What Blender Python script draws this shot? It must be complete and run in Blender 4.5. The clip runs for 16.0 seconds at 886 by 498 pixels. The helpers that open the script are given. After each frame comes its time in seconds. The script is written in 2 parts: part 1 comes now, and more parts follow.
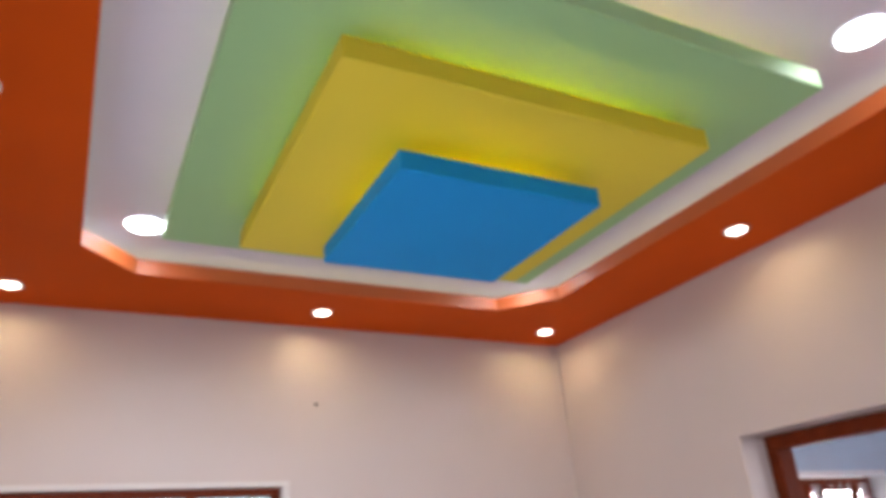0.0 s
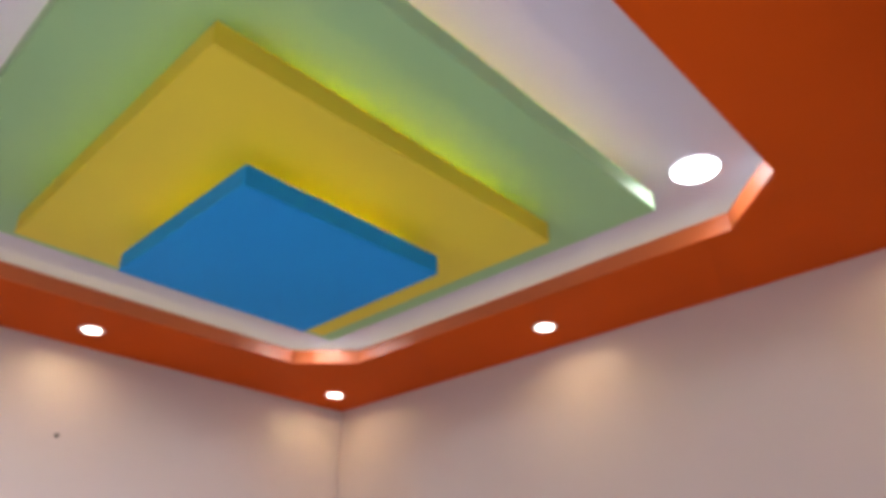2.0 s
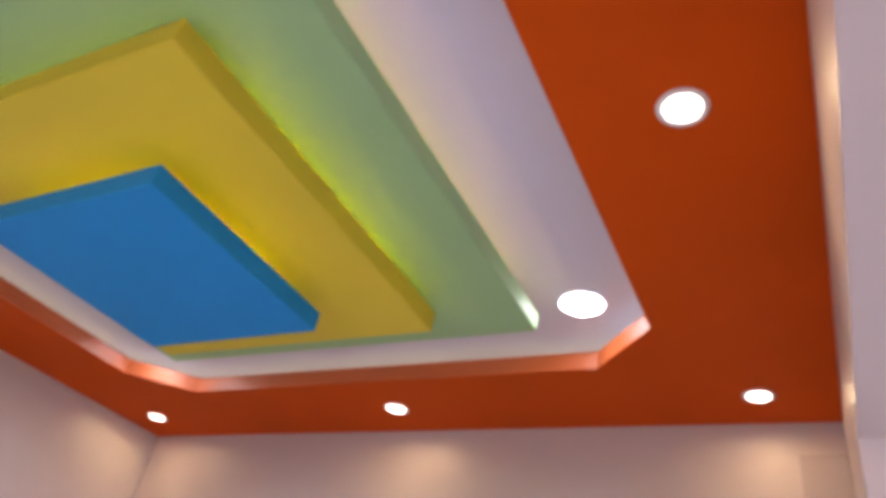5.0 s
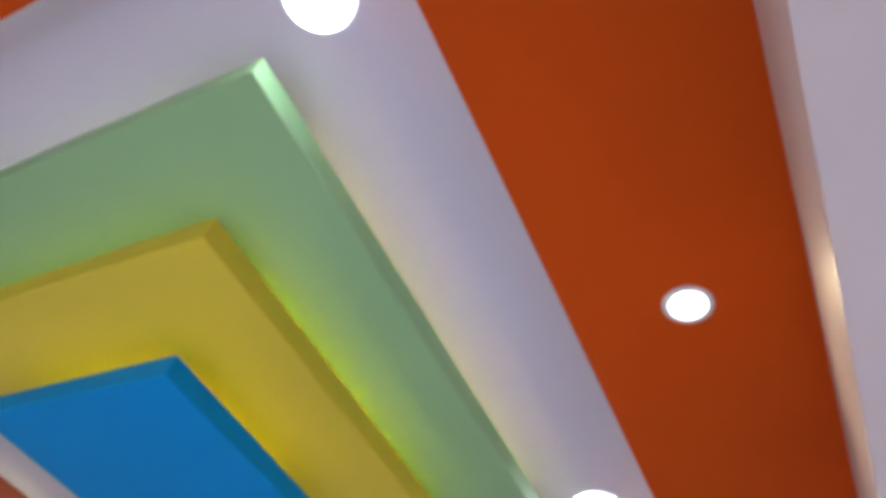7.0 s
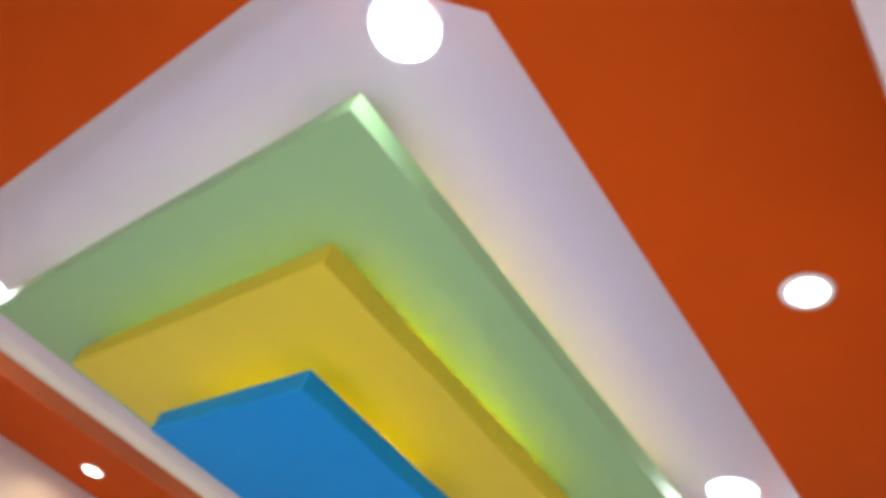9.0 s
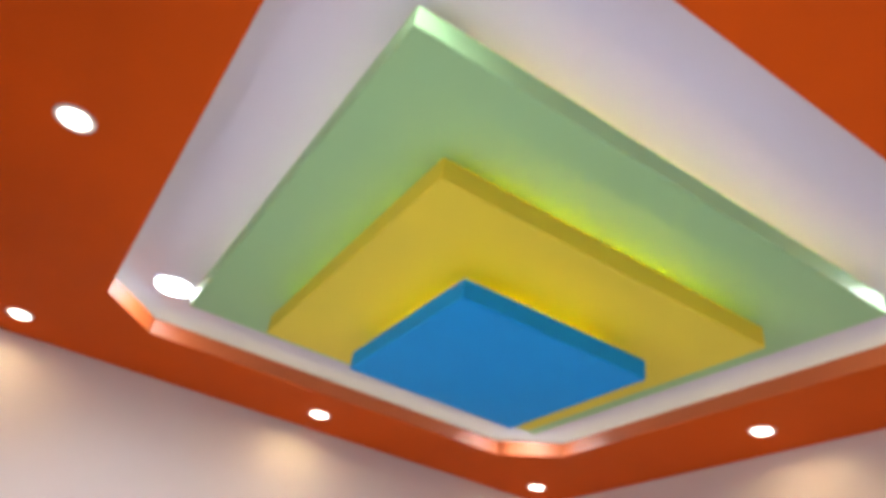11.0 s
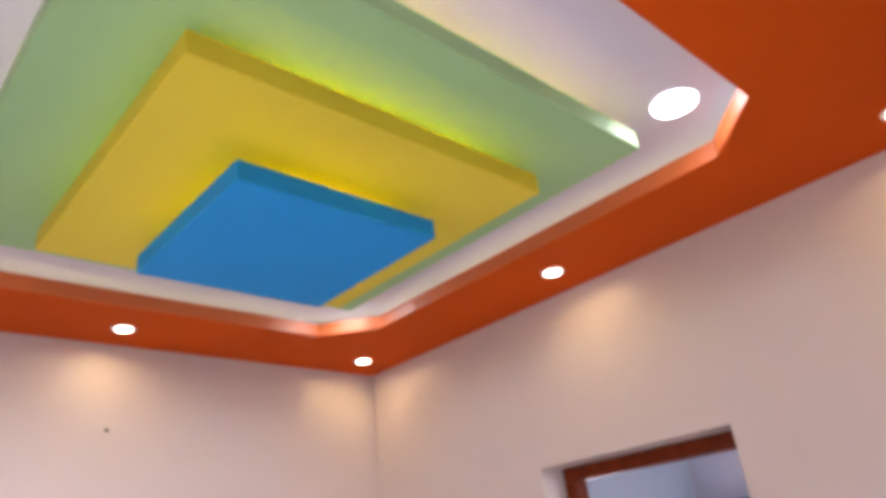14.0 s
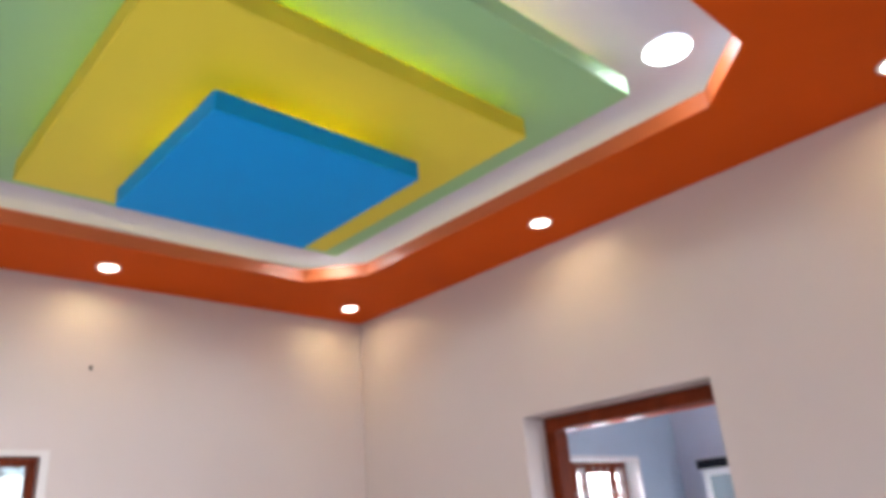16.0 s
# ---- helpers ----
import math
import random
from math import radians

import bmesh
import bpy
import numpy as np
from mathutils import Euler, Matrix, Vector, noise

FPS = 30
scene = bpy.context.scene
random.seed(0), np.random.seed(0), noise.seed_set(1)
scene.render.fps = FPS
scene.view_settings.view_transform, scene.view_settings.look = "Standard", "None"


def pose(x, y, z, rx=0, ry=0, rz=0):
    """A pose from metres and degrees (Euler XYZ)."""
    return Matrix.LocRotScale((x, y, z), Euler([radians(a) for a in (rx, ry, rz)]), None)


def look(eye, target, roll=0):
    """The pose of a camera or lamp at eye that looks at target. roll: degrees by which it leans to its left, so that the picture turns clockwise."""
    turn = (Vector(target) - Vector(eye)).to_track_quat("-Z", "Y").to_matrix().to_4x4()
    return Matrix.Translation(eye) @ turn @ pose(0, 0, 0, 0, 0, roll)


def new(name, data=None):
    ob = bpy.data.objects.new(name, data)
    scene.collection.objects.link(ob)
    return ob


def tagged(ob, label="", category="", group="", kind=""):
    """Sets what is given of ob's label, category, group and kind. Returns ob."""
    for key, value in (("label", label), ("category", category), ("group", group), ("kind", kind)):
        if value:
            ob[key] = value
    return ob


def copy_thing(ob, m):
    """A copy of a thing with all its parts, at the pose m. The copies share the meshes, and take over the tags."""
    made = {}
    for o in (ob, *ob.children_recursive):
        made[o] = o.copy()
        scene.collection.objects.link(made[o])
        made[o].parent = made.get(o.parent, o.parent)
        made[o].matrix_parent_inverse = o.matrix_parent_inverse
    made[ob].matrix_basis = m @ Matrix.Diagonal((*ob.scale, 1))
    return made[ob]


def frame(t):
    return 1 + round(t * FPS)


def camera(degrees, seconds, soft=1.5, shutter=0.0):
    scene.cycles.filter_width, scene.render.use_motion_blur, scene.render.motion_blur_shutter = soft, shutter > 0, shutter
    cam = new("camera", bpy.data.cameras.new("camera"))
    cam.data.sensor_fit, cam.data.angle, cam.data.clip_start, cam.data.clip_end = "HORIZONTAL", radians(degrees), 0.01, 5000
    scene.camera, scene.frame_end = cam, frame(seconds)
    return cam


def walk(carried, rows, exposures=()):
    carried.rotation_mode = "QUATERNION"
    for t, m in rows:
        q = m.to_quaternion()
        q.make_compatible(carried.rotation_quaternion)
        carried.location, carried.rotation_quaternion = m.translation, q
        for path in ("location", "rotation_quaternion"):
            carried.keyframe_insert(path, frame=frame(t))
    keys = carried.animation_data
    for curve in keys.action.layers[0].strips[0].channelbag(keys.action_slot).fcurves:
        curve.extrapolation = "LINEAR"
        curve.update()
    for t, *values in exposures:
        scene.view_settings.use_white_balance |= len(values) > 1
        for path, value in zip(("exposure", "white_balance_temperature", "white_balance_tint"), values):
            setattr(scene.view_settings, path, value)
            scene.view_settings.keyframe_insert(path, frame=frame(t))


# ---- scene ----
cam = camera(63.81, 16.0, soft=4.9, shutter=0.5)
# seconds, x, y, z, turns in degrees
PATH = [
    (0, -2.947, -3.945, 1.600, 114.02, 3.94, -26.32),
    (0.5, -2.956, -3.872, 1.624, 114.21, 3.27, -31.57),
    (1, -2.952, -3.836, 1.618, 115.58, 1.16, -36.68),
    (1.5, -2.943, -3.802, 1.611, 116.97, 0.03, -41.62),
    (2, -2.964, -3.746, 1.632, 118.46, 0.24, -46.48),
    (2.5, -2.975, -3.707, 1.656, 119.00, 1.50, -50.86),
    (3, -2.962, -3.712, 1.660, 119.91, 1.22, -54.40),
    (3.5, -2.977, -3.702, 1.675, 120.21, -0.72, -57.18),
    (3.7, -2.977, -3.692, 1.662, 120.87, -1.57, -57.97),
    (5.8, -3.043, -3.683, 1.659, 126.36, -11.85, -66.96),
    (6, -3.038, -3.676, 1.665, 126.57, -11.79, -67.16),
    (6.5, -3.020, -3.675, 1.611, 134.08, -11.73, -65.25),
    (7, -3.057, -3.675, 1.638, 140.39, -9.65, -64.68),
    (7.5, -3.088, -3.729, 1.661, 142.30, -10.83, -62.52),
    (8, -3.125, -3.754, 1.688, 139.49, -12.66, -59.95),
    (8.5, -3.118, -3.751, 1.658, 138.72, -13.72, -57.64),
    (9, -3.120, -3.762, 1.651, 136.56, -13.78, -54.19),
    (9.5, -3.124, -3.775, 1.659, 134.87, -13.67, -51.03),
    (10, -3.149, -3.794, 1.684, 130.47, -13.33, -45.43),
    (10.2, -3.144, -3.806, 1.666, 127.99, -12.44, -41.53),
    (12.3, -3.053, -3.836, 1.646, 120.59, 1.48, -34.56),
    (12.5, -3.074, -3.826, 1.645, 120.49, 2.91, -35.94),
    (13, -3.035, -3.856, 1.638, 118.69, 4.91, -38.33),
    (13.5, -3.010, -3.871, 1.625, 116.83, 5.66, -40.38),
    (14, -2.977, -3.879, 1.608, 115.05, 5.98, -41.65),
    (14.5, -2.955, -3.876, 1.592, 114.49, 6.07, -42.08),
    (15, -2.949, -3.880, 1.589, 113.95, 6.15, -42.39),
    (15.5, -2.923, -3.874, 1.576, 113.31, 5.87, -43.18),
    (16, -2.913, -3.880, 1.560, 111.67, 4.51, -42.51),
]
EXPOSURES = [(0, 0.47, 6850, 19), (1.5, 0.42, 6850, 20), (3.5, 0.35, 7200, 36), (6, 0.31, 6600, 25), (7, 0.33, 6150, 19), (7.5, 0.57, 6300, 22), (8.2, 0.71, 6550, 19), (10, 0.76, 6800, 18), (12.5, 0.72, 6900, 16), (14, 0.71, 7100, 25), (15.5, 0.70, 6950, 23), (16, 0.69, 6600, 14)]
walk(cam, [(r[0], pose(*r[1:])) for r in PATH], EXPOSURES)

# ---- light ----
world = bpy.data.worlds.new("sky")
scene.world = world
world.use_nodes = True
wn = world.node_tree.nodes
sky = wn.new("ShaderNodeTexSky")
sky.sky_type, sky.sun_disc = "NISHITA", False
sky.sun_elevation, sky.sun_rotation = radians(76), radians(127)
world.node_tree.links.new(sky.outputs[0], wn["Background"].inputs[0])
wn["Background"].inputs[1].default_value = 0.2

sun = new("sun", bpy.data.lights.new("sun", "SUN"))
sun.data.energy, sun.data.angle, sun.data.color = 3.0, radians(10), (1, 0.97, 0.93)
sun.matrix_world = look((4, -3, 20), (0, 0, 0))

HALL_POWER, SPOT_POWER, PANEL_GLOW, STRIP_GLOW = 158.0, 0.92, 23.0, 2.6


def daylight_lamp(name, place, target, w, h, power, colour=(0.80, 0.89, 1.0)):
    """Daylight that enters through a wall's opening, real or added."""
    lamp = new(name, bpy.data.lights.new(name, "AREA"))
    lamp.data.shape, lamp.data.size, lamp.data.size_y = "RECTANGLE", w, h
    lamp.data.energy, lamp.data.color = power, colour
    lamp.matrix_world = look(place, target)
    return lamp


# ---- materials ----
def principled(name, colour, rough=0.6, metal=0.0, var=0.06, scale=3.0, grain=120.0, bump=0.05, coat=0.0, spec=0.5):
    """A painted or solid surface with a broad and a fine variation and a slight relief."""
    m = bpy.data.materials.new(name)
    m.use_nodes = True
    nt = m.node_tree
    b = nt.nodes["Principled BSDF"]
    b.inputs["Roughness"].default_value = rough
    b.inputs["Metallic"].default_value = metal
    b.inputs["Coat Weight"].default_value = coat
    b.inputs["Specular IOR Level"].default_value = spec
    co = nt.nodes.new("ShaderNodeTexCoord")
    big = nt.nodes.new("ShaderNodeTexNoise")
    big.inputs["Scale"].default_value, big.inputs["Detail"].default_value = scale, 5
    fine = nt.nodes.new("ShaderNodeTexNoise")
    fine.inputs["Scale"].default_value, fine.inputs["Detail"].default_value = grain, 3
    nt.links.new(co.outputs["Object"], big.inputs["Vector"])
    nt.links.new(co.outputs["Object"], fine.inputs["Vector"])
    both = nt.nodes.new("ShaderNodeMath")
    both.operation = "MULTIPLY_ADD"
    both.inputs[1].default_value = 0.35
    nt.links.new(fine.outputs["Fac"], both.inputs[0])
    nt.links.new(big.outputs["Fac"], both.inputs[2])
    ramp = nt.nodes.new("ShaderNodeMapRange")
    ramp.inputs[1].default_value, ramp.inputs[2].default_value = 0.4, 0.95
    ramp.inputs[3].default_value, ramp.inputs[4].default_value = 1 - var, 1 + var
    nt.links.new(both.outputs[0], ramp.inputs[0])
    mix = nt.nodes.new("ShaderNodeVectorMath")
    mix.operation = "SCALE"
    mix.inputs[0].default_value = colour
    nt.links.new(ramp.outputs[0], mix.inputs["Scale"])
    nt.links.new(mix.outputs[0], b.inputs["Base Color"])
    bp = nt.nodes.new("ShaderNodeBump")
    bp.inputs["Strength"].default_value, bp.inputs["Distance"].default_value = bump, 0.01
    nt.links.new(both.outputs[0], bp.inputs["Height"])
    nt.links.new(bp.outputs[0], b.inputs["Normal"])
    return m


def glowing(name, colour, strength):
    m = bpy.data.materials.new(name)
    m.use_nodes = True
    b = m.node_tree.nodes["Principled BSDF"]
    b.inputs["Base Color"].default_value = (0.8, 0.8, 0.8, 1)
    b.inputs["Emission Color"].default_value = (*colour, 1)
    b.inputs["Emission Strength"].default_value = strength
    return m


def wood(name, dark, light):
    m = principled(name, light, 0.5, bump=0.04, spec=0.14)
    nt = m.node_tree
    b = nt.nodes["Principled BSDF"]
    wave = nt.nodes.new("ShaderNodeTexWave")
    wave.inputs["Scale"].default_value, wave.inputs["Distortion"].default_value = 9, 7
    wave.inputs["Detail"].default_value = 4
    co = nt.nodes.new("ShaderNodeTexCoord")
    nt.links.new(co.outputs["Object"], wave.inputs["Vector"])
    ramp = nt.nodes.new("ShaderNodeValToRGB")
    ramp.color_ramp.elements[0].color, ramp.color_ramp.elements[1].color = (*dark, 1), (*light, 1)
    nt.links.new(wave.outputs["Fac"], ramp.inputs[0])
    nt.links.new(ramp.outputs[0], b.inputs["Base Color"])
    return m


def glass(name):
    m = bpy.data.materials.new(name)
    m.use_nodes = True
    b = m.node_tree.nodes["Principled BSDF"]
    b.inputs["Transmission Weight"].default_value = 1
    b.inputs["Roughness"].default_value = 0.02
    return m


WALL = principled("wall_paint", (0.67, 0.595, 0.575), 0.42, var=0.025, scale=1.6, grain=90, bump=0.05)
# darker and greyer than WALL, for the pilaster alone
PILASTER_GREY = principled("pilaster_grey_pink", (0.54, 0.47, 0.46), 0.55, var=0.04, scale=4)
WHITE = principled("white_ceiling_paint", (0.70, 0.705, 0.84), 0.55, var=0.02, scale=2)
ORANGE = principled("orange_paint", (0.66, 0.09, 0.005), 0.6, var=0.06, scale=2.2, bump=0.03, spec=0.08)
# paler than ORANGE: the corner lamps' glow is put into this gloss colour
ORANGE_LIT_GLOSS = principled("orange_lit_gloss_paint", (0.62, 0.13, 0.028), 0.46, var=0.06, scale=2.2, bump=0.03, spec=0.65)
GREEN = principled("green_paint", (0.33, 0.61, 0.295), 0.5, var=0.03, scale=2)
YELLOW = principled("yellow_paint", (0.78, 0.645, 0.05), 0.5, var=0.03, scale=2, spec=0.3)
BLUE = principled("blue_paint", (0.003, 0.32, 0.76), 0.5, var=0.03, scale=2, spec=0.05)
TRIM = principled("white_trim", (0.82, 0.79, 0.78), 0.4, var=0.02)
PLASTIC = principled("white_plastic", (0.85, 0.85, 0.85), 0.3, var=0.01)
BROWN = wood("polished_brown_wood", (0.15, 0.023, 0.005), (0.20, 0.032, 0.007))
KITCHEN = principled("blue_grey_paint", (0.47, 0.56, 0.65), 0.5, var=0.03)
LILAC = principled("pale_lilac_paint", (0.64, 0.65, 0.74), 0.5, var=0.02)
BLACK = principled("black_laminate", (0.010, 0.011, 0.016), 0.6, var=0.02, spec=0.05)
IRON = principled("pale_painted_iron", (0.6, 0.6, 0.6), 0.4)
NAIL = principled("dark_steel", (0.03, 0.025, 0.02), 0.7, metal=0.3, spec=0.1)
TILE = principled("cream_floor_tile", (0.72, 0.69, 0.67), 0.18, var=0.06, scale=5, grain=60, bump=0.01)
GROUT = principled("grey_grout", (0.30, 0.28, 0.26), 0.8)
LEAF = principled("garden_leaf", (0.12, 0.19, 0.05), 0.5, var=0.3, scale=8)
GROUND = principled("garden_soil", (0.22, 0.17, 0.11), 0.9, var=0.2)
GLASS = glass("window_glass")
TRUNK = principled("tree_bark", (0.16, 0.11, 0.07), 0.9, var=0.25, scale=9, bump=0.4)
BEAM_LENS = glowing("cool_lamp_diffuser", (0.9, 0.95, 1.0), 5)
FROSTED = principled("grey_cabinet_glass", (0.20, 0.25, 0.28), 0.3, var=0.05, spec=0.2)
SPOT_LENS = glowing("warm_lamp_lens", (1.0, 0.90, 0.76), 8)
PANEL_LENS = glowing("white_lamp_diffuser", (0.84, 0.97, 1.0), PANEL_GLOW)
STRIP = glowing("warm_led_strip", (1.0, 0.60, 0.0), STRIP_GLOW * 3.5)
STRIP_STRONG = glowing("bright_warm_led_strip", (1.0, 0.78, 0.0), STRIP_GLOW * 4.9)
STRIP_DIM = glowing("dim_warm_led_strip", (1.0, 0.80, 0.05), STRIP_GLOW * 2.2)
PALE_STRIP = glowing("pale_led_strip", (1.0, 0.64, 0.28), STRIP_GLOW * 4.0)
PALE_STRIP_DIM = glowing("dim_pale_led_strip", (1.0, 0.76, 0.62), STRIP_GLOW * 2.4)
ROPE = glowing("warm_rope_light", (1.0, 0.84, 0.40), STRIP_GLOW * 0.8)


# ---- mesh helpers ----
def box(bm, x0, x1, y0, y1, z0, z1):
    m = Matrix.Translation(((x0 + x1) / 2, (y0 + y1) / 2, (z0 + z1) / 2)) @ Matrix.Diagonal((x1 - x0, y1 - y0, z1 - z0, 1))
    bmesh.ops.create_cube(bm, size=1, matrix=m)
    return bm


def boxes(*rows):
    bm = bmesh.new()
    for r in rows:
        box(bm, *r)
    return bm


def rounded(bm, width, segments=2):
    bmesh.ops.bevel(bm, geom=bm.edges[:], offset=width, segments=segments, profile=0.5, affect="EDGES")
    return bm


def mesh_of(name, bm, material, smooth=False):
    me = bpy.data.meshes.new(name)
    bmesh.ops.recalc_face_normals(bm, faces=bm.faces)
    bm.to_mesh(me)
    bm.free()
    me.materials.append(material)
    if smooth:
        me.polygons.foreach_set("use_smooth", [True] * len(me.polygons))
    return me


def part(name, bm, material, parent=None, label="", smooth=False):
    ob = new(name, mesh_of(name, bm, material, smooth))
    ob.parent = parent
    return tagged(ob, label)


def thing(name, place, label, category, group="", kind=""):
    ob = new(name)
    ob.location = place
    return tagged(ob, label, category, group, kind)


def lathe(profile, steps=40):
    """A turned shape about z from (radius, height) pairs."""
    bm = bmesh.new()
    rings = []
    for r, z in profile:
        if r == 0:
            rings.append([bm.verts.new((0, 0, z))])
        else:
            rings.append([bm.verts.new((r * math.cos(2 * math.pi * i / steps), r * math.sin(2 * math.pi * i / steps), z)) for i in range(steps)])
    for a, b in zip(rings, rings[1:]):
        for i in range(steps):
            j = (i + 1) % steps
            if len(a) == 1:
                bm.faces.new((a[0], b[i], b[j]))
            elif len(b) == 1:
                bm.faces.new((a[i], a[j], b[0]))
            else:
                bm.faces.new((a[i], a[j], b[j], b[i]))
    return bm


def structure(name, bm, material, label, category):
    return tagged(part(name, bm, material, None), label, category, "", "structure")


# ---- the room: plan in metres, the far corner at the origin ----
H = 2.95                      # underside of the orange border
X_W, Y_S = -3.59, -3.775      # inner faces of the west and south walls
LINTEL = H - 0.866
TOP = H + 0.142               # white ceiling
T = 0.23                      # wall thickness
EO = (-2.450, -1.382)         # doorway in the east wall
SO = (-3.48, -0.95, H - 0.45)  # wide opening in the south wall and its lintel
NW = (-3.24, -1.925, 0.95, H - 0.905)  # window in the north wall
HALL_S, HALL_H = -8.2, 3.0

RB = 0.105                     # depth of the inner leaf; the outer leaf is cut wider, as a rebate round the window
structure("wall_north", boxes((X_W - T, NW[0], 0, RB, 0, 3.3), (NW[1], T, 0, RB, 0, 3.3), (NW[0], NW[1], 0, RB, 0, NW[2]), (NW[0], NW[1], 0, RB, NW[3], 3.3),
                              (X_W - T, NW[0] - 0.15, RB, T, 0, 3.3), (NW[1] + 0.17, T, RB, T, 0, 3.3), (NW[0] - 0.15, NW[1] + 0.17, RB, T, 0, NW[2]), (NW[0] - 0.15, NW[1] + 0.17, RB, T, NW[3] + 0.1, 3.3)),
          WALL, "pale pink-beige painted wall with an opening for daylight", "wall")
structure("wall_east", boxes((0, T, Y_S - T, EO[0], 0, 3.3), (0, T, EO[1], 0, 0, 3.3), (0, T, EO[0], EO[1], LINTEL, 3.3)),
          WALL, "pale pink-beige painted wall with a doorway", "wall")
WEST_OPENING = (-3.3, -1.7, 0.9, 2.08)  # added opening in the unseen west wall, for a fill lamp
structure("wall_west", boxes((X_W - T, X_W, Y_S - T, WEST_OPENING[0], 0, 3.3), (X_W - T, X_W, WEST_OPENING[1], 0, 0, 3.3), (X_W - T, X_W, WEST_OPENING[0], WEST_OPENING[1], 0, WEST_OPENING[2]), (X_W - T, X_W, WEST_OPENING[0], WEST_OPENING[1], WEST_OPENING[3], 3.3)),
          WALL, "pale pink-beige painted wall with an opening for daylight", "wall")
structure("wall_south", boxes((X_W, SO[0], Y_S - T, Y_S, 0, 3.3), (SO[1], 0, Y_S - T, Y_S, 0, 3.3), (SO[0], SO[1], Y_S - T, Y_S, SO[2], 3.3)),
          WALL, "glossy pale painted wall with a wide opening", "wall")
tagged(part("pilaster", rounded(boxes((-0.028, -0.0005, Y_S + 0.002, -3.605, 0.02, H - 0.14)), 0.004), PILASTER_GREY),
       "shallow pilaster in the room's corner, greyer than the wall", "pilaster", "", "structure")

# orange border with an eight-sided opening
RIM = [(-0.564, -0.838), (-0.814, -0.568), (-2.784, -0.568), (-3.025, -0.837), (-3.025, -2.950), (-2.755, -3.214), (-0.838, -3.214), (-0.564, -2.951)]
OUT = [(0, 0), (X_W, 0), (X_W, Y_S), (0, Y_S)]


def ring_slab(inner, outer, z0, z1):
    """A slab between an eight-sided opening and a rectangle; each outer corner serves two inner points."""
    bm = bmesh.new()
    layers = []
    for z in (z0, z1):
        layers.append(([bm.verts.new((*p, z)) for p in inner], [bm.verts.new((*p, z)) for p in outer]))
    for a, b in layers:
        for k in range(4):
            i0, i1, i2 = a[2 * k], a[2 * k + 1], a[(2 * k + 2) % 8]
            bm.faces.new((i0, i1, b[k]))
            bm.faces.new((i1, i2, b[(k + 1) % 4], b[k]))
    (a0, b0), (a1, b1) = layers
    for i in range(8):
        bm.faces.new((a0[i], a0[(i + 1) % 8], a1[(i + 1) % 8], a1[i]))
    for i in range(4):
        bm.faces.new((b0[i], b0[(i + 1) % 4], b1[(i + 1) % 4], b1[i]))
    return bm


def grown(points, d):
    cx, cy = -1.798, -1.894
    return [(cx + (x - cx) * (1 + d), cy + (y - cy) * (1 + d)) for x, y in points]


border = structure("ceiling_border", ring_slab(RIM, OUT, H, H + 0.075), ORANGE, "deep orange dropped border of the ceiling, glossy inner edge in a lit tint", "ceiling")
border.data.materials.append(ORANGE_LIT_GLOSS)
border.data.materials.append(WHITE)
for poly in border.data.polygons:
    if abs(poly.normal.z) < 0.5:
        poly.material_index = 1
    elif poly.center.z > H + 0.05:
        poly.material_index = 2


def eight_ring(d0, d1, z0, z1):
    """A closed eight-sided ring that follows the recess's edge."""
    bm = bmesh.new()
    loops = [[bm.verts.new((x, y, z)) for x, y in grown(RIM, d)] for d, z in ((d0, z0), (d1, z0), (d1, z1), (d0, z1))]
    for a, b in zip(loops, loops[1:] + loops[:1]):
        for i in range(8):
            bm.faces.new((a[i], a[(i + 1) % 8], b[(i + 1) % 8], b[i]))
    return bm


# light trough above the border: a white back wall and a hidden glowing rope
structure("ceiling_riser", eight_ring(0.165, 0.21, H + 0.0755, TOP), WHITE, "white upright back of the ceiling's light trough", "ceiling")
rope = thing("rope_light", (0, 0, 0), "thin warm glowing rope light hidden above the border", "rope light")
part("tube", eight_ring(0.068, 0.078, H + 0.0755, H + 0.083), ROPE, rope)
structure("ceiling", boxes((X_W, 0, Y_S, 0, TOP + 0.0005, TOP + 0.16)), WHITE, "white painted recessed ceiling", "ceiling")


# ---- hanging ceiling panels ----
def tray(hx, hy, h, t=0.009):
    """A shallow open-topped tray: the hollow panel that hides its light strips."""
    bm = bmesh.new()
    loops = [[bm.verts.new((sx * (hx - d), sy * (hy - d), z)) for sx, sy in ((-1, -1), (1, -1), (1, 1), (-1, 1))] for d, z in ((0, 0), (0, h), (t, h), (t, t))]
    bm.faces.new(loops[0][::-1])
    for a, b in zip(loops, loops[1:]):
        for i in range(4):
            bm.faces.new((a[i], a[(i + 1) % 4], b[(i + 1) % 4], b[i]))
    bm.faces.new(loops[3])
    return bm


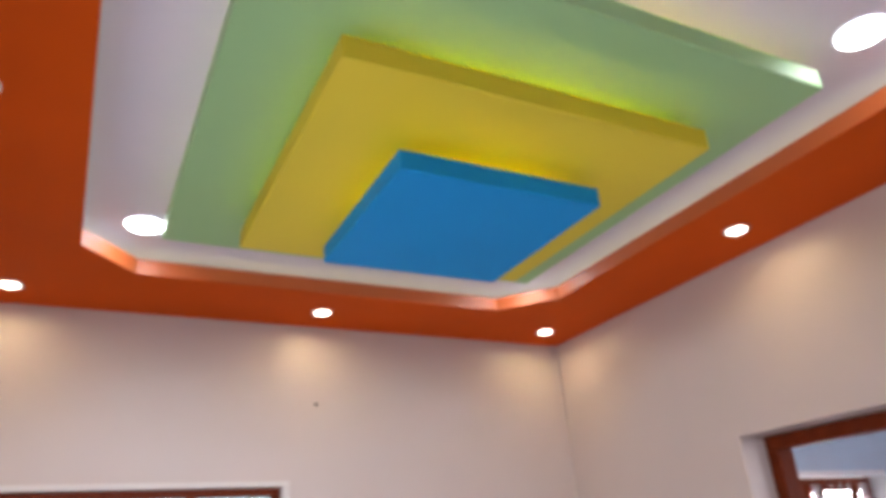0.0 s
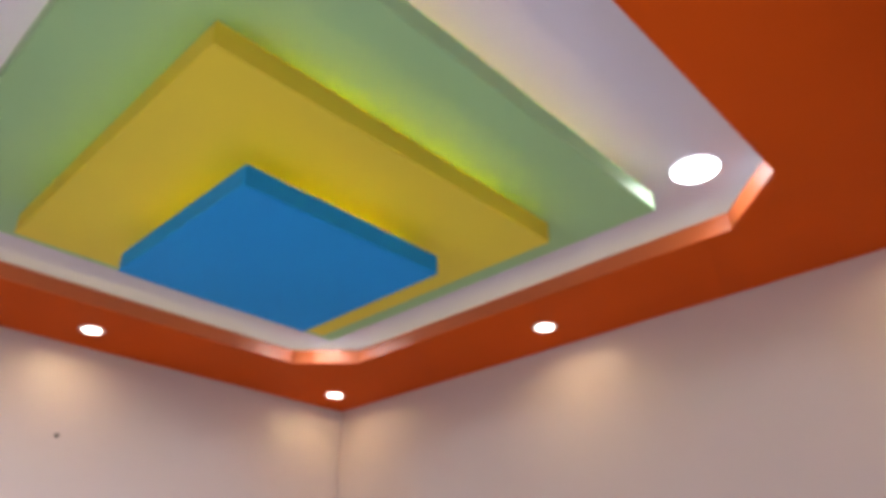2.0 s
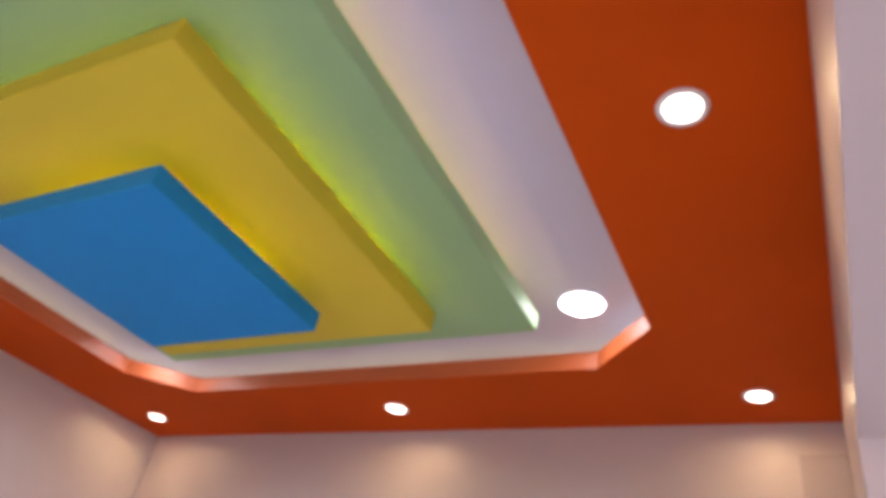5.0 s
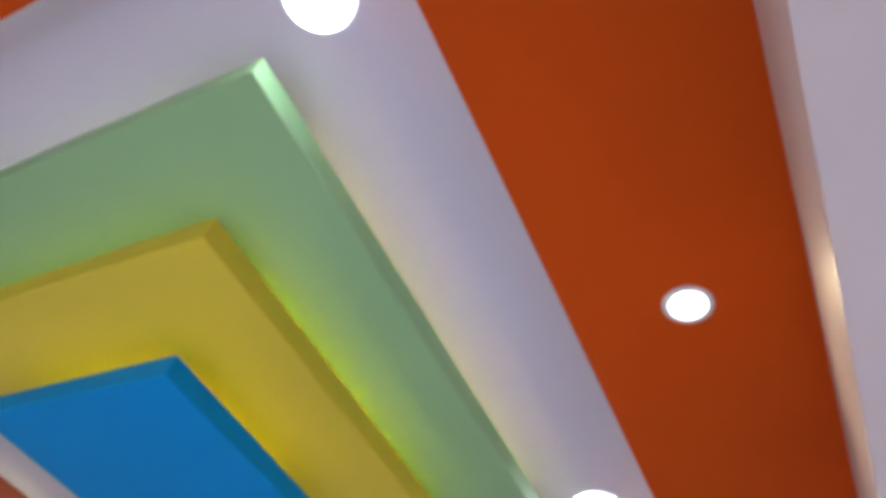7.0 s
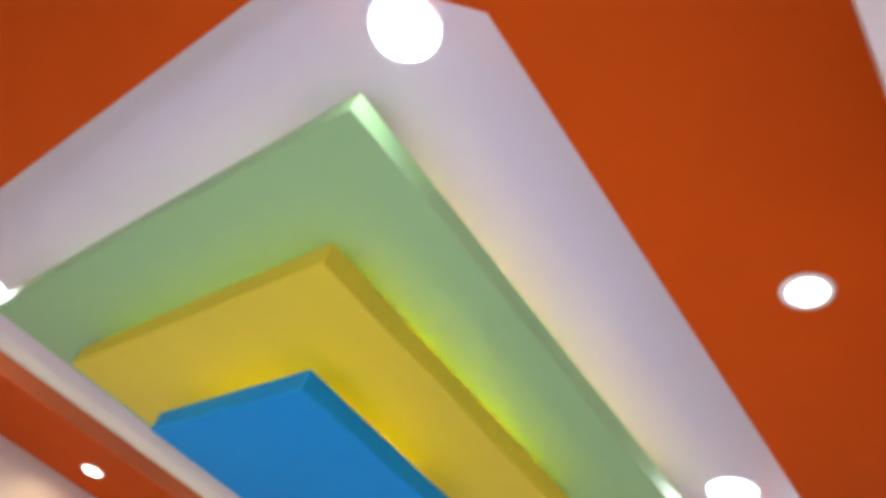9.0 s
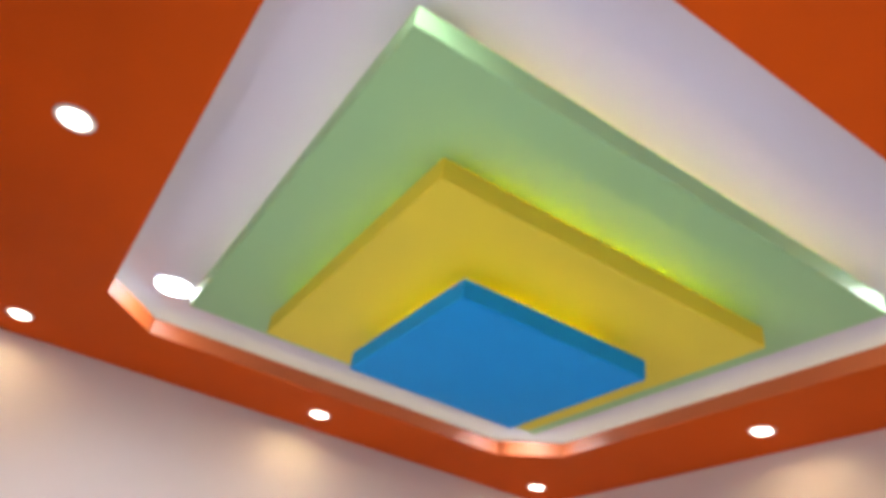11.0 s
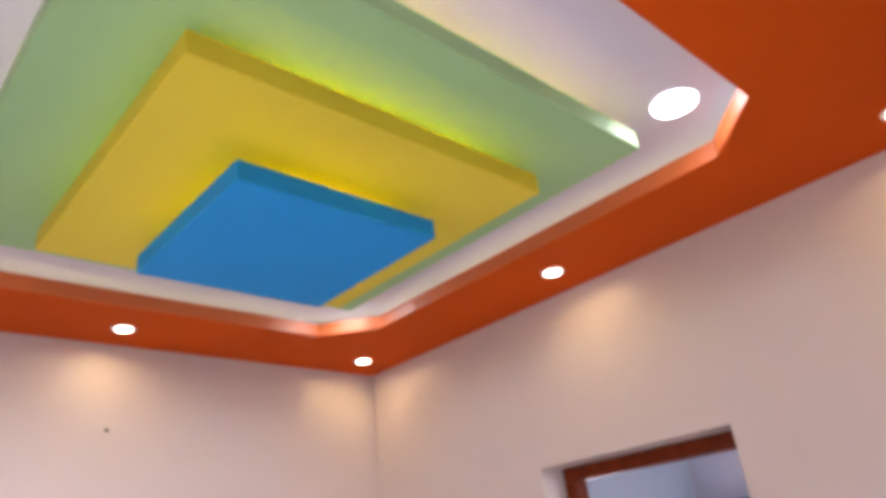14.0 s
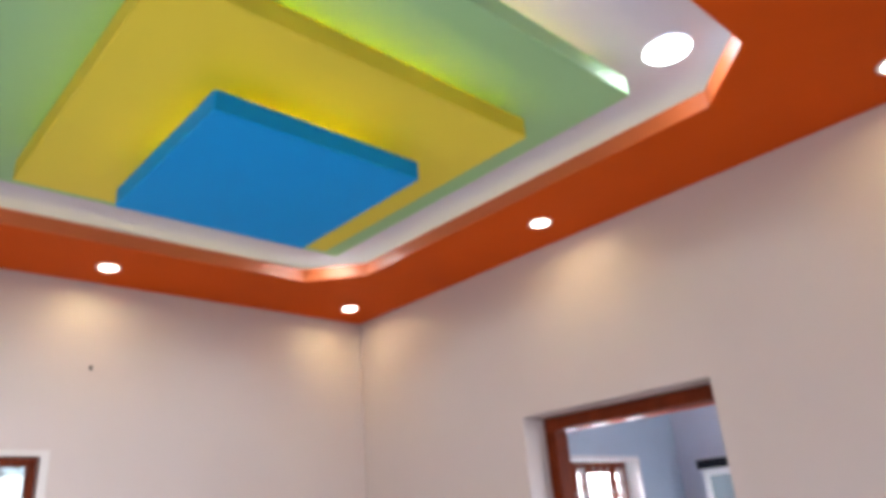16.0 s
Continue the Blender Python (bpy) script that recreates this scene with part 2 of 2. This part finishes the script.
def ceiling_panel(colour, material, x0, x1, y0, y1, z0, z1, above, inset, strip):
    cx, cy = (x0 + x1) / 2, (y0 + y1) / 2
    ob = thing("ceiling_panel", (cx, cy, z0), f"flat {colour} square panel hung below the ceiling", "ceiling panel", "stepped ceiling panels")
    hx, hy = (x1 - x0) / 2, (y1 - y0) / 2
    part("board", rounded(tray(hx, hy, z1 - z0), 0.003, 1), material, ob)
    part("hanger_block", boxes((-hx + 0.30, hx - 0.30, -hy + 0.30, hy - 0.30, 0.0095, above - z0 - 0.0005)), WHITE, ob, "white hidden block that carries the board")
    south, other = strip
    z = 0.0095 + 0.0075
    lx, ly = hx - 0.10, hy - inset - 0.012
    for length, x, y, turn, m in ((2 * lx - 0.12 * hx, 0.06 * hx, -hy + inset, 0, south), (2 * lx, 0, hy - inset, 0, other), (2 * ly, -hx + inset, 0, 90, other), (2 * ly, hx - inset, 0, 90, other)):
        bm = bmesh.new()
        bmesh.ops.create_cone(bm, cap_ends=True, segments=10, radius1=0.007, radius2=0.007, depth=length, matrix=pose(x, y, z, 0, 0, turn) @ pose(0, 0, 0, 0, 90, 0))
        part("led_strip", bm, m, ob, "hidden glowing warm strip")
    return ob


ceiling_panel("pale green", GREEN, -2.719, -0.869, -2.809, -0.973, H + 0.007, H + 0.083, TOP, 0.18, (PALE_STRIP, PALE_STRIP_DIM))
ceiling_panel("mustard yellow", YELLOW, -2.445, -1.133, -2.527, -1.259, H - 0.119, H - 0.040, H + 0.007, 0.22, (STRIP_STRONG, STRIP_DIM))
ceiling_panel("bright blue", BLUE, -2.175, -1.422, -2.265, -1.518, H - 0.257, H - 0.186, H - 0.119, 0.16, (STRIP, STRIP))


# ---- lamps ----
def downlight():
    ob = thing("downlight", (0, 0, H), "small round lit recessed downlight with white rim", "downlight", "downlights in the orange border")
    part("rim", lathe([(0.043, -0.0005), (0.044, -0.005), (0.054, -0.006), (0.060, -0.004), (0.061, -0.0003)]), PLASTIC, ob, smooth=True)
    part("lens", lathe([(0.0432, -0.0006), (0.038, -0.006), (0.022, -0.010), (0.0, -0.0115)]), SPOT_LENS, ob, "glowing warm lens", smooth=True)
    return ob


SPOTS = [(-0.282, -0.276), (-1.787, -0.270), (-3.309, -0.272), (-0.276, -1.885), (-0.267, -3.498), (-1.820, -3.503), (-3.321, -1.907)]
first = downlight()
first.location = (*SPOTS[0], H)
for x, y in SPOTS[1:]:
    copy_thing(first, pose(x, y, H))
for x, y in SPOTS:
    lamp = new("downlight_beam", bpy.data.lights.new("downlight_beam", "AREA"))
    lamp.data.energy, lamp.data.color, lamp.data.spread = SPOT_POWER, (1.0, 0.76, 0.36), radians(168)
    lamp.data.shape, lamp.data.size = "DISK", 0.07
    lamp.matrix_world = look((x, y, H - 0.013), (x, y, 0))


def panel_light():
    ob = thing("panel_light", (0, 0, TOP), "round lit white flush ceiling light", "ceiling light", "round lights in the recess corners")
    part("rim", lathe([(0.080, -0.001), (0.081, -0.008), (0.086, -0.008), (0.088, -0.0005)]), PLASTIC, ob, smooth=True)
    part("diffuser", lathe([(0.0802, -0.002), (0.074, -0.007), (0.0, -0.009)]), PANEL_LENS, ob, "glowing white diffuser", smooth=True)
    return ob


PANELS = [(-0.815, -0.817), (-2.783, -0.817), (-0.817, -2.958), (-2.780, -2.972)]
first = panel_light()
first.location = (*PANELS[0], TOP)
for x, y in PANELS[1:]:
    copy_thing(first, pose(x, y, TOP))

# ---- small mark on the wall ----
nail = thing("wall_nail", (-1.742, 0, H - 0.462), "small dark nail stub in the wall", "nail")
bm = lathe([(0.0, 0.0), (0.0055, 0.0), (0.0052, 0.010), (0.0105, 0.011), (0.0098, 0.014), (0.0, 0.015)], 12)
bmesh.ops.transform(bm, matrix=pose(0, 0, 0, 90, 0, 0), verts=bm.verts)
part("shank", bm, NAIL, nail)

# ---- north window ----
def barred_window(name, x0, x1, z0, z1, y, casements, label, stile=0.03, f=0.055, bars=0.052):
    """A brown wooden window in a wall that runs along x, with iron bars on one side."""
    win = thing(name, ((x0 + x1) / 2, y, z0), label, "window", "", "structure")
    w, h = (x1 - x0) / 2, z1 - z0
    for a, b, c, d in ((-w, w, h - f, h), (-w, w, 0, f), (-w, -w + f, f, h - f), (w - f, w, f, h - f)):
        part("window_frame", rounded(boxes((a, b, 0, 0.07, c, d)), 0.004, 1), BROWN, win)
    share = [sum(casements[:k]) / sum(casements) for k in range(len(casements) + 1)]
    for k in range(len(casements)):
        a = -w + f + (2 * w - 2 * f) * share[k]
        step = (2 * w - 2 * f) * (share[k + 1] - share[k])
        sash = part("sash", boxes((a + 0.001, a + stile, 0.02, 0.048, f + 0.001, h - f - 0.001), (a + step - stile, a + step - 0.001, 0.02, 0.048, f + 0.001, h - f - 0.001),
                                  (a + stile, a + step - stile, 0.02, 0.048, f + 0.001, f + stile), (a + stile, a + step - stile, 0.02, 0.048, h - f - stile, h - f - 0.001)), BROWN, win)
        part("pane", boxes((a + stile, a + step - stile, 0.032, 0.037, f + stile, h - f - stile)), GLASS, sash)
        if k:
            part("mullion", rounded(boxes((a - 0.022, a + 0.022, 0.008, 0.062, f, h - f)), 0.003, 1), BROWN, win)
        for j in range(1, 4):
            x = a + step * j / 4
            bm = bmesh.new()
            bmesh.ops.create_cone(bm, cap_ends=True, segments=10, radius1=0.006, radius2=0.006, depth=h - 2 * f, matrix=pose(x, bars, h / 2))
            part("bar", bm, IRON, win, "pale upright iron bar")
        for j in range(1, 4):
            z = f + (h - 2 * f) * j / 4
            part("cross_bar", boxes((a + 0.02, a + step - 0.02, bars - 0.004, bars + 0.004, z - 0.008, z + 0.008)), IRON, win, "pale level iron bar")
    return win


barred_window("window_1", NW[0] + 0.002, NW[1] - 0.002, NW[2] + 0.002, NW[3] - 0.002, 0.03, (1, 1, 1), "brown wooden window with pale iron bars and clear glass", 0.006, 0.034)
for a, b, c, d in ((NW[0] - 0.04, NW[1] + 0.04, NW[3], NW[3] + 0.028), (NW[1], NW[1] + 0.04, NW[2], NW[3]), (NW[0] - 0.04, NW[0], NW[2], NW[3])):
    tagged(part("trim", rounded(boxes((a, b, -0.014, -0.0005, c, d)), 0.003, 1), TRIM), "white plaster band round the window", "trim", "", "structure")

# ---- doorway in the east wall ----
door = thing("door_1", (0.165, (EO[0] + EO[1]) / 2, 0), "dark brown polished wooden door frame, open doorway", "door frame", "", "structure")
hw, fw = (EO[1] - EO[0]) / 2 - 0.002, 0.069
part("head", rounded(boxes((0, 0.11, -hw, hw, LINTEL - 0.002 - fw, LINTEL - 0.002)), 0.005, 1), BROWN, door)
for s in (-1, 1):
    part("jamb", rounded(boxes((0, 0.11, min(s * hw, s * (hw - fw)), max(s * hw, s * (hw - fw)), 0, LINTEL - 0.0025 - fw)), 0.005, 1), BROWN, door)

# ---- kitchen beyond the doorway ----
KX, KY = 4.70, 0.43
KW = (2.35, 3.90, 1.0, H - 0.84)
structure("wall_kitchen_north", boxes((T, KW[0], KY, KY + T, 0, 3.2), (KW[1], KX, KY, KY + T, 0, 3.2), (KW[0], KW[1], KY, KY + T, 0, KW[2]), (KW[0], KW[1], KY, KY + T, KW[3], 3.2)),
          KITCHEN, "blue-grey painted kitchen wall with a window", "wall")
structure("wall_kitchen_east", boxes((KX, KX + T, -4.0, KY + T, 0, 3.2)), LILAC, "pale lilac painted kitchen wall", "wall")
# out of view; its opening is added for the kitchen's fill lamp
structure("wall_kitchen_south", boxes((T, 1.8, -4.0 - T, -4.0, 0, 3.2), (3.4, KX, -4.0 - T, -4.0, 0, 3.2), (1.8, 3.4, -4.0 - T, -4.0, 0, 0.95), (1.8, 3.4, -4.0 - T, -4.0, 2.05, 3.2)), LILAC, "pale lilac painted kitchen wall with an added opening", "wall")
structure("ceiling_kitchen", boxes((T, KX, -4.0, KY, 3.0, 3.15)), WHITE, "white painted kitchen ceiling", "ceiling")
for a, b, c, d, e, f in ((KW[0] - 0.001, KW[0] + 0.012, KY - 0.006, KY + 0.17, KW[2], KW[3]), (KW[1] - 0.012, KW[1] + 0.001, KY - 0.006, KY + 0.17, KW[2], KW[3]), (KW[0] + 0.012, KW[1] - 0.012, KY - 0.006, KY + 0.17, KW[3] - 0.012, KW[3] + 0.03)):
    tagged(part("trim", boxes((a, b, c, d, e, f)), TRIM), "white painted window reveal", "trim", "", "structure")
barred_window("window_2", KW[0] + 0.014, KW[1] - 0.014, KW[2] + 0.002, KW[3] - 0.014, KY + 0.17, (0.58, 0.17, 0.48, 0.17), "brown wooden kitchen window, pale iron bars, bright daylight behind", 0.064, 0.055, -0.012)

cab = thing("wall_cabinet", (KX - 0.36, -0.70, 1.32), "white wall cabinet with grey glass doors and black crown", "cabinet")
part("body", boxes((0.022, 0.359, -0.7, 0.68, 0, 0.63)), PLASTIC, cab)
part("crown", rounded(boxes((-0.03, 0.359, -0.74, 0.72, 0.631, 0.725)), 0.006, 1), BLACK, cab, "black laminate crown board")
for k in range(3):
    y0 = -0.7 + 0.46 * k
    fr = part("door", boxes((0, 0.02, y0 + 0.002, y0 + 0.07, 0.002, 0.628), (0, 0.02, y0 + 0.39, y0 + 0.458, 0.002, 0.628), (0, 0.02, y0 + 0.07, y0 + 0.39, 0.002, 0.07), (0, 0.02, y0 + 0.07, y0 + 0.39, 0.56, 0.628)), PLASTIC, cab)
    part("pane", boxes((0.006, 0.014, y0 + 0.0705, y0 + 0.3895, 0.0705, 0.5595)), FROSTED, fr, "grey glass pane")

# ---- unseen hall behind the camera, closed with added walls ----
structure("wall_hall_west", boxes((-5.2 - T, -5.2, HALL_S, Y_S - T, 0, 3.2)), WALL, "pale painted hall wall", "wall")
structure("wall_hall_east", boxes((2.0, 2.0 + T, HALL_S, Y_S - T - 0.46, 0, 3.2)), WALL, "pale painted hall wall", "wall")
structure("wall_hall_north", boxes((-5.2, X_W - T, Y_S - T - 0.01, Y_S, 0, 3.2), (T, 2.0, -4.46, -4.24, 0, 3.2)), WALL, "pale painted hall wall", "wall")
# added opening, set high so its light misses the panels' south sides
HALL_OPENING = (-4.6, 1.2, 1.9, 2.8)
structure("wall_hall_south", boxes((-5.2 - T, HALL_OPENING[0], HALL_S - T, HALL_S, 0, 3.2), (HALL_OPENING[1], 2.0 + T, HALL_S - T, HALL_S, 0, 3.2), (HALL_OPENING[0], HALL_OPENING[1], HALL_S - T, HALL_S, 0, HALL_OPENING[2]), (HALL_OPENING[0], HALL_OPENING[1], HALL_S - T, HALL_S, HALL_OPENING[3], 3.2)),
          WALL, "pale painted hall wall with an added wide opening", "wall")
structure("ceiling_hall", boxes((-5.2, 2.0, HALL_S, Y_S - T - 0.002, HALL_H, 3.2)), WHITE, "white painted hall ceiling", "ceiling")
# added main daylight for the room, from the unseen hall
daylight_lamp("hall_fill_light", ((HALL_OPENING[0] + HALL_OPENING[1]) / 2, HALL_S - 0.05, 2.35), ((HALL_OPENING[0] + HALL_OPENING[1]) / 2, 0, 0.7), HALL_OPENING[1] - HALL_OPENING[0], HALL_OPENING[3] - HALL_OPENING[2], HALL_POWER)
# added fill lamp at the invented west opening, brightens the east wall
daylight_lamp("west_fill_light", (X_W - T - 0.06, -2.5, 1.5), (0, -2.3, 0.9), 1.55, 1.15, 12)
daylight_lamp("kitchen_window_light", ((KW[0] + KW[1]) / 2, KY + T + 0.06, 1.55), ((KW[0] + KW[1]) / 2, -3, 0.8), 1.4, 1.0, 125)
# added fill lamp that brightens the kitchen's north and east walls
daylight_lamp("kitchen_fill_light", (2.6, -3.97, 1.5), (2.6, 0, 1.5), 1.6, 1.1, 30)

# ---- lit beam in the kitchen ----
beam = structure("kitchen_beam", rounded(boxes((2.20, 2.62, -4.0, KY - 0.001, H - 0.616, 3.0)), 0.004, 1), ORANGE, "orange painted dropped beam in the kitchen", "beam")
lamp_0 = thing("beam_light", (2.41, 0.24, H - 0.6165), "small lit square light under the kitchen beam", "ceiling light", "lights under the kitchen beam")
part("bezel", boxes((-0.11, 0.11, -0.1, -0.09, -0.006, 0), (-0.11, 0.11, 0.09, 0.1, -0.006, 0), (-0.11, -0.1, -0.09, 0.09, -0.006, 0), (0.1, 0.11, -0.09, 0.09, -0.006, 0)), PLASTIC, lamp_0)
part("diffuser", boxes((-0.0995, 0.0995, -0.0895, 0.0895, -0.004, -0.0005)), BEAM_LENS, lamp_0, "glowing white diffuser")
for k in range(1, 3):
    copy_thing(lamp_0, pose(2.41, 0.24 - 0.36 * k, H - 0.6165))


# ---- garden seen through the windows ----
def garden_tree(x, y, h, spread, seed):
    rng = random.Random(seed)
    ob = thing("tree", (x, y, -0.1), "leafy green garden tree beyond the window", "tree", "garden trees")
    part("trunk", lathe([(0.0, 0.0), (0.10, 0.0), (0.075, h * 0.3), (0.05, h * 0.6), (0.02, h * 0.9), (0.0, h * 0.9)], 10), TRUNK, ob)
    for k in range(6):
        a = k * 1.05 + rng.random()
        bm = lathe([(0.0, 0.0), (0.035, 0.0), (0.012, spread * 0.8), (0.0, spread * 0.8)], 6)
        bmesh.ops.transform(bm, matrix=pose(0, 0, h * (0.35 + 0.08 * k), 0, 0, 0) @ pose(0, 0, 0, 0, 0, math.degrees(a)) @ pose(0, 0, 0, 0, 55, 0), verts=bm.verts)
        part("limb", bm, TRUNK, ob)
    verts, faces = [], []
    for k in range(46):
        a, r = rng.random() * 6.283, spread * math.sqrt(rng.random())
        c = Vector((r * math.cos(a), r * math.sin(a), h * (0.35 + 0.62 * rng.random())))
        for _ in range(46):
            p = c + Vector((rng.gauss(0, 0.16), rng.gauss(0, 0.16), rng.gauss(0, 0.14)))
            q = Euler((rng.random() * 6.3, rng.random() * 6.3, rng.random() * 6.3)).to_matrix()
            n, s = len(verts), rng.uniform(0.05, 0.11)
            for u, v in ((-0.5, 0), (0, -0.22), (0.5, 0), (0, 0.22)):
                verts.append(p + q @ Vector((u * s, v * s, 0.0)))
            faces.append((n, n + 1, n + 2, n + 3))
    me = bpy.data.meshes.new("crown")
    me.from_pydata(verts, [], faces)
    me.materials.append(LEAF)
    crown = new("crown", me)
    crown.parent = ob
    return ob


garden_tree(-0.62, 3.9, 3.6, 0.9, 3)
garden_tree(0.9, 6.2, 4.2, 1.3, 5)
garden_tree(-3.4, 5.2, 3.4, 1.1, 8)

# ---- ground, floor and garden ----
structure("ground", boxes((-120, 120, -120, 120, -0.30, -0.10)), GROUND, "bare garden ground round the house", "ground")
structure("floor", boxes((-5.4, 5.0, HALL_S, 0.7, -0.099, -0.004)), GROUT, "grout bed under cream floor tiles", "floor")

# square floor tiles with open joints
tile_mesh = mesh_of("tile", rounded(boxes((-0.298, 0.298, -0.298, 0.298, -0.0035, 0.004)), 0.0015, 1), TILE)
for i in range(17):
    for j in range(15):
        x, y = -5.05 + 0.6 * i, -7.85 + 0.6 * j
        if (x > X_W - 0.4 or y < Y_S - 0.3) and (x < 2.1 or y > -4.2):
            t_ob = new("tile", tile_mesh)
            t_ob.location, t_ob.parent = (x, y, 0), bpy.data.objects["floor"]
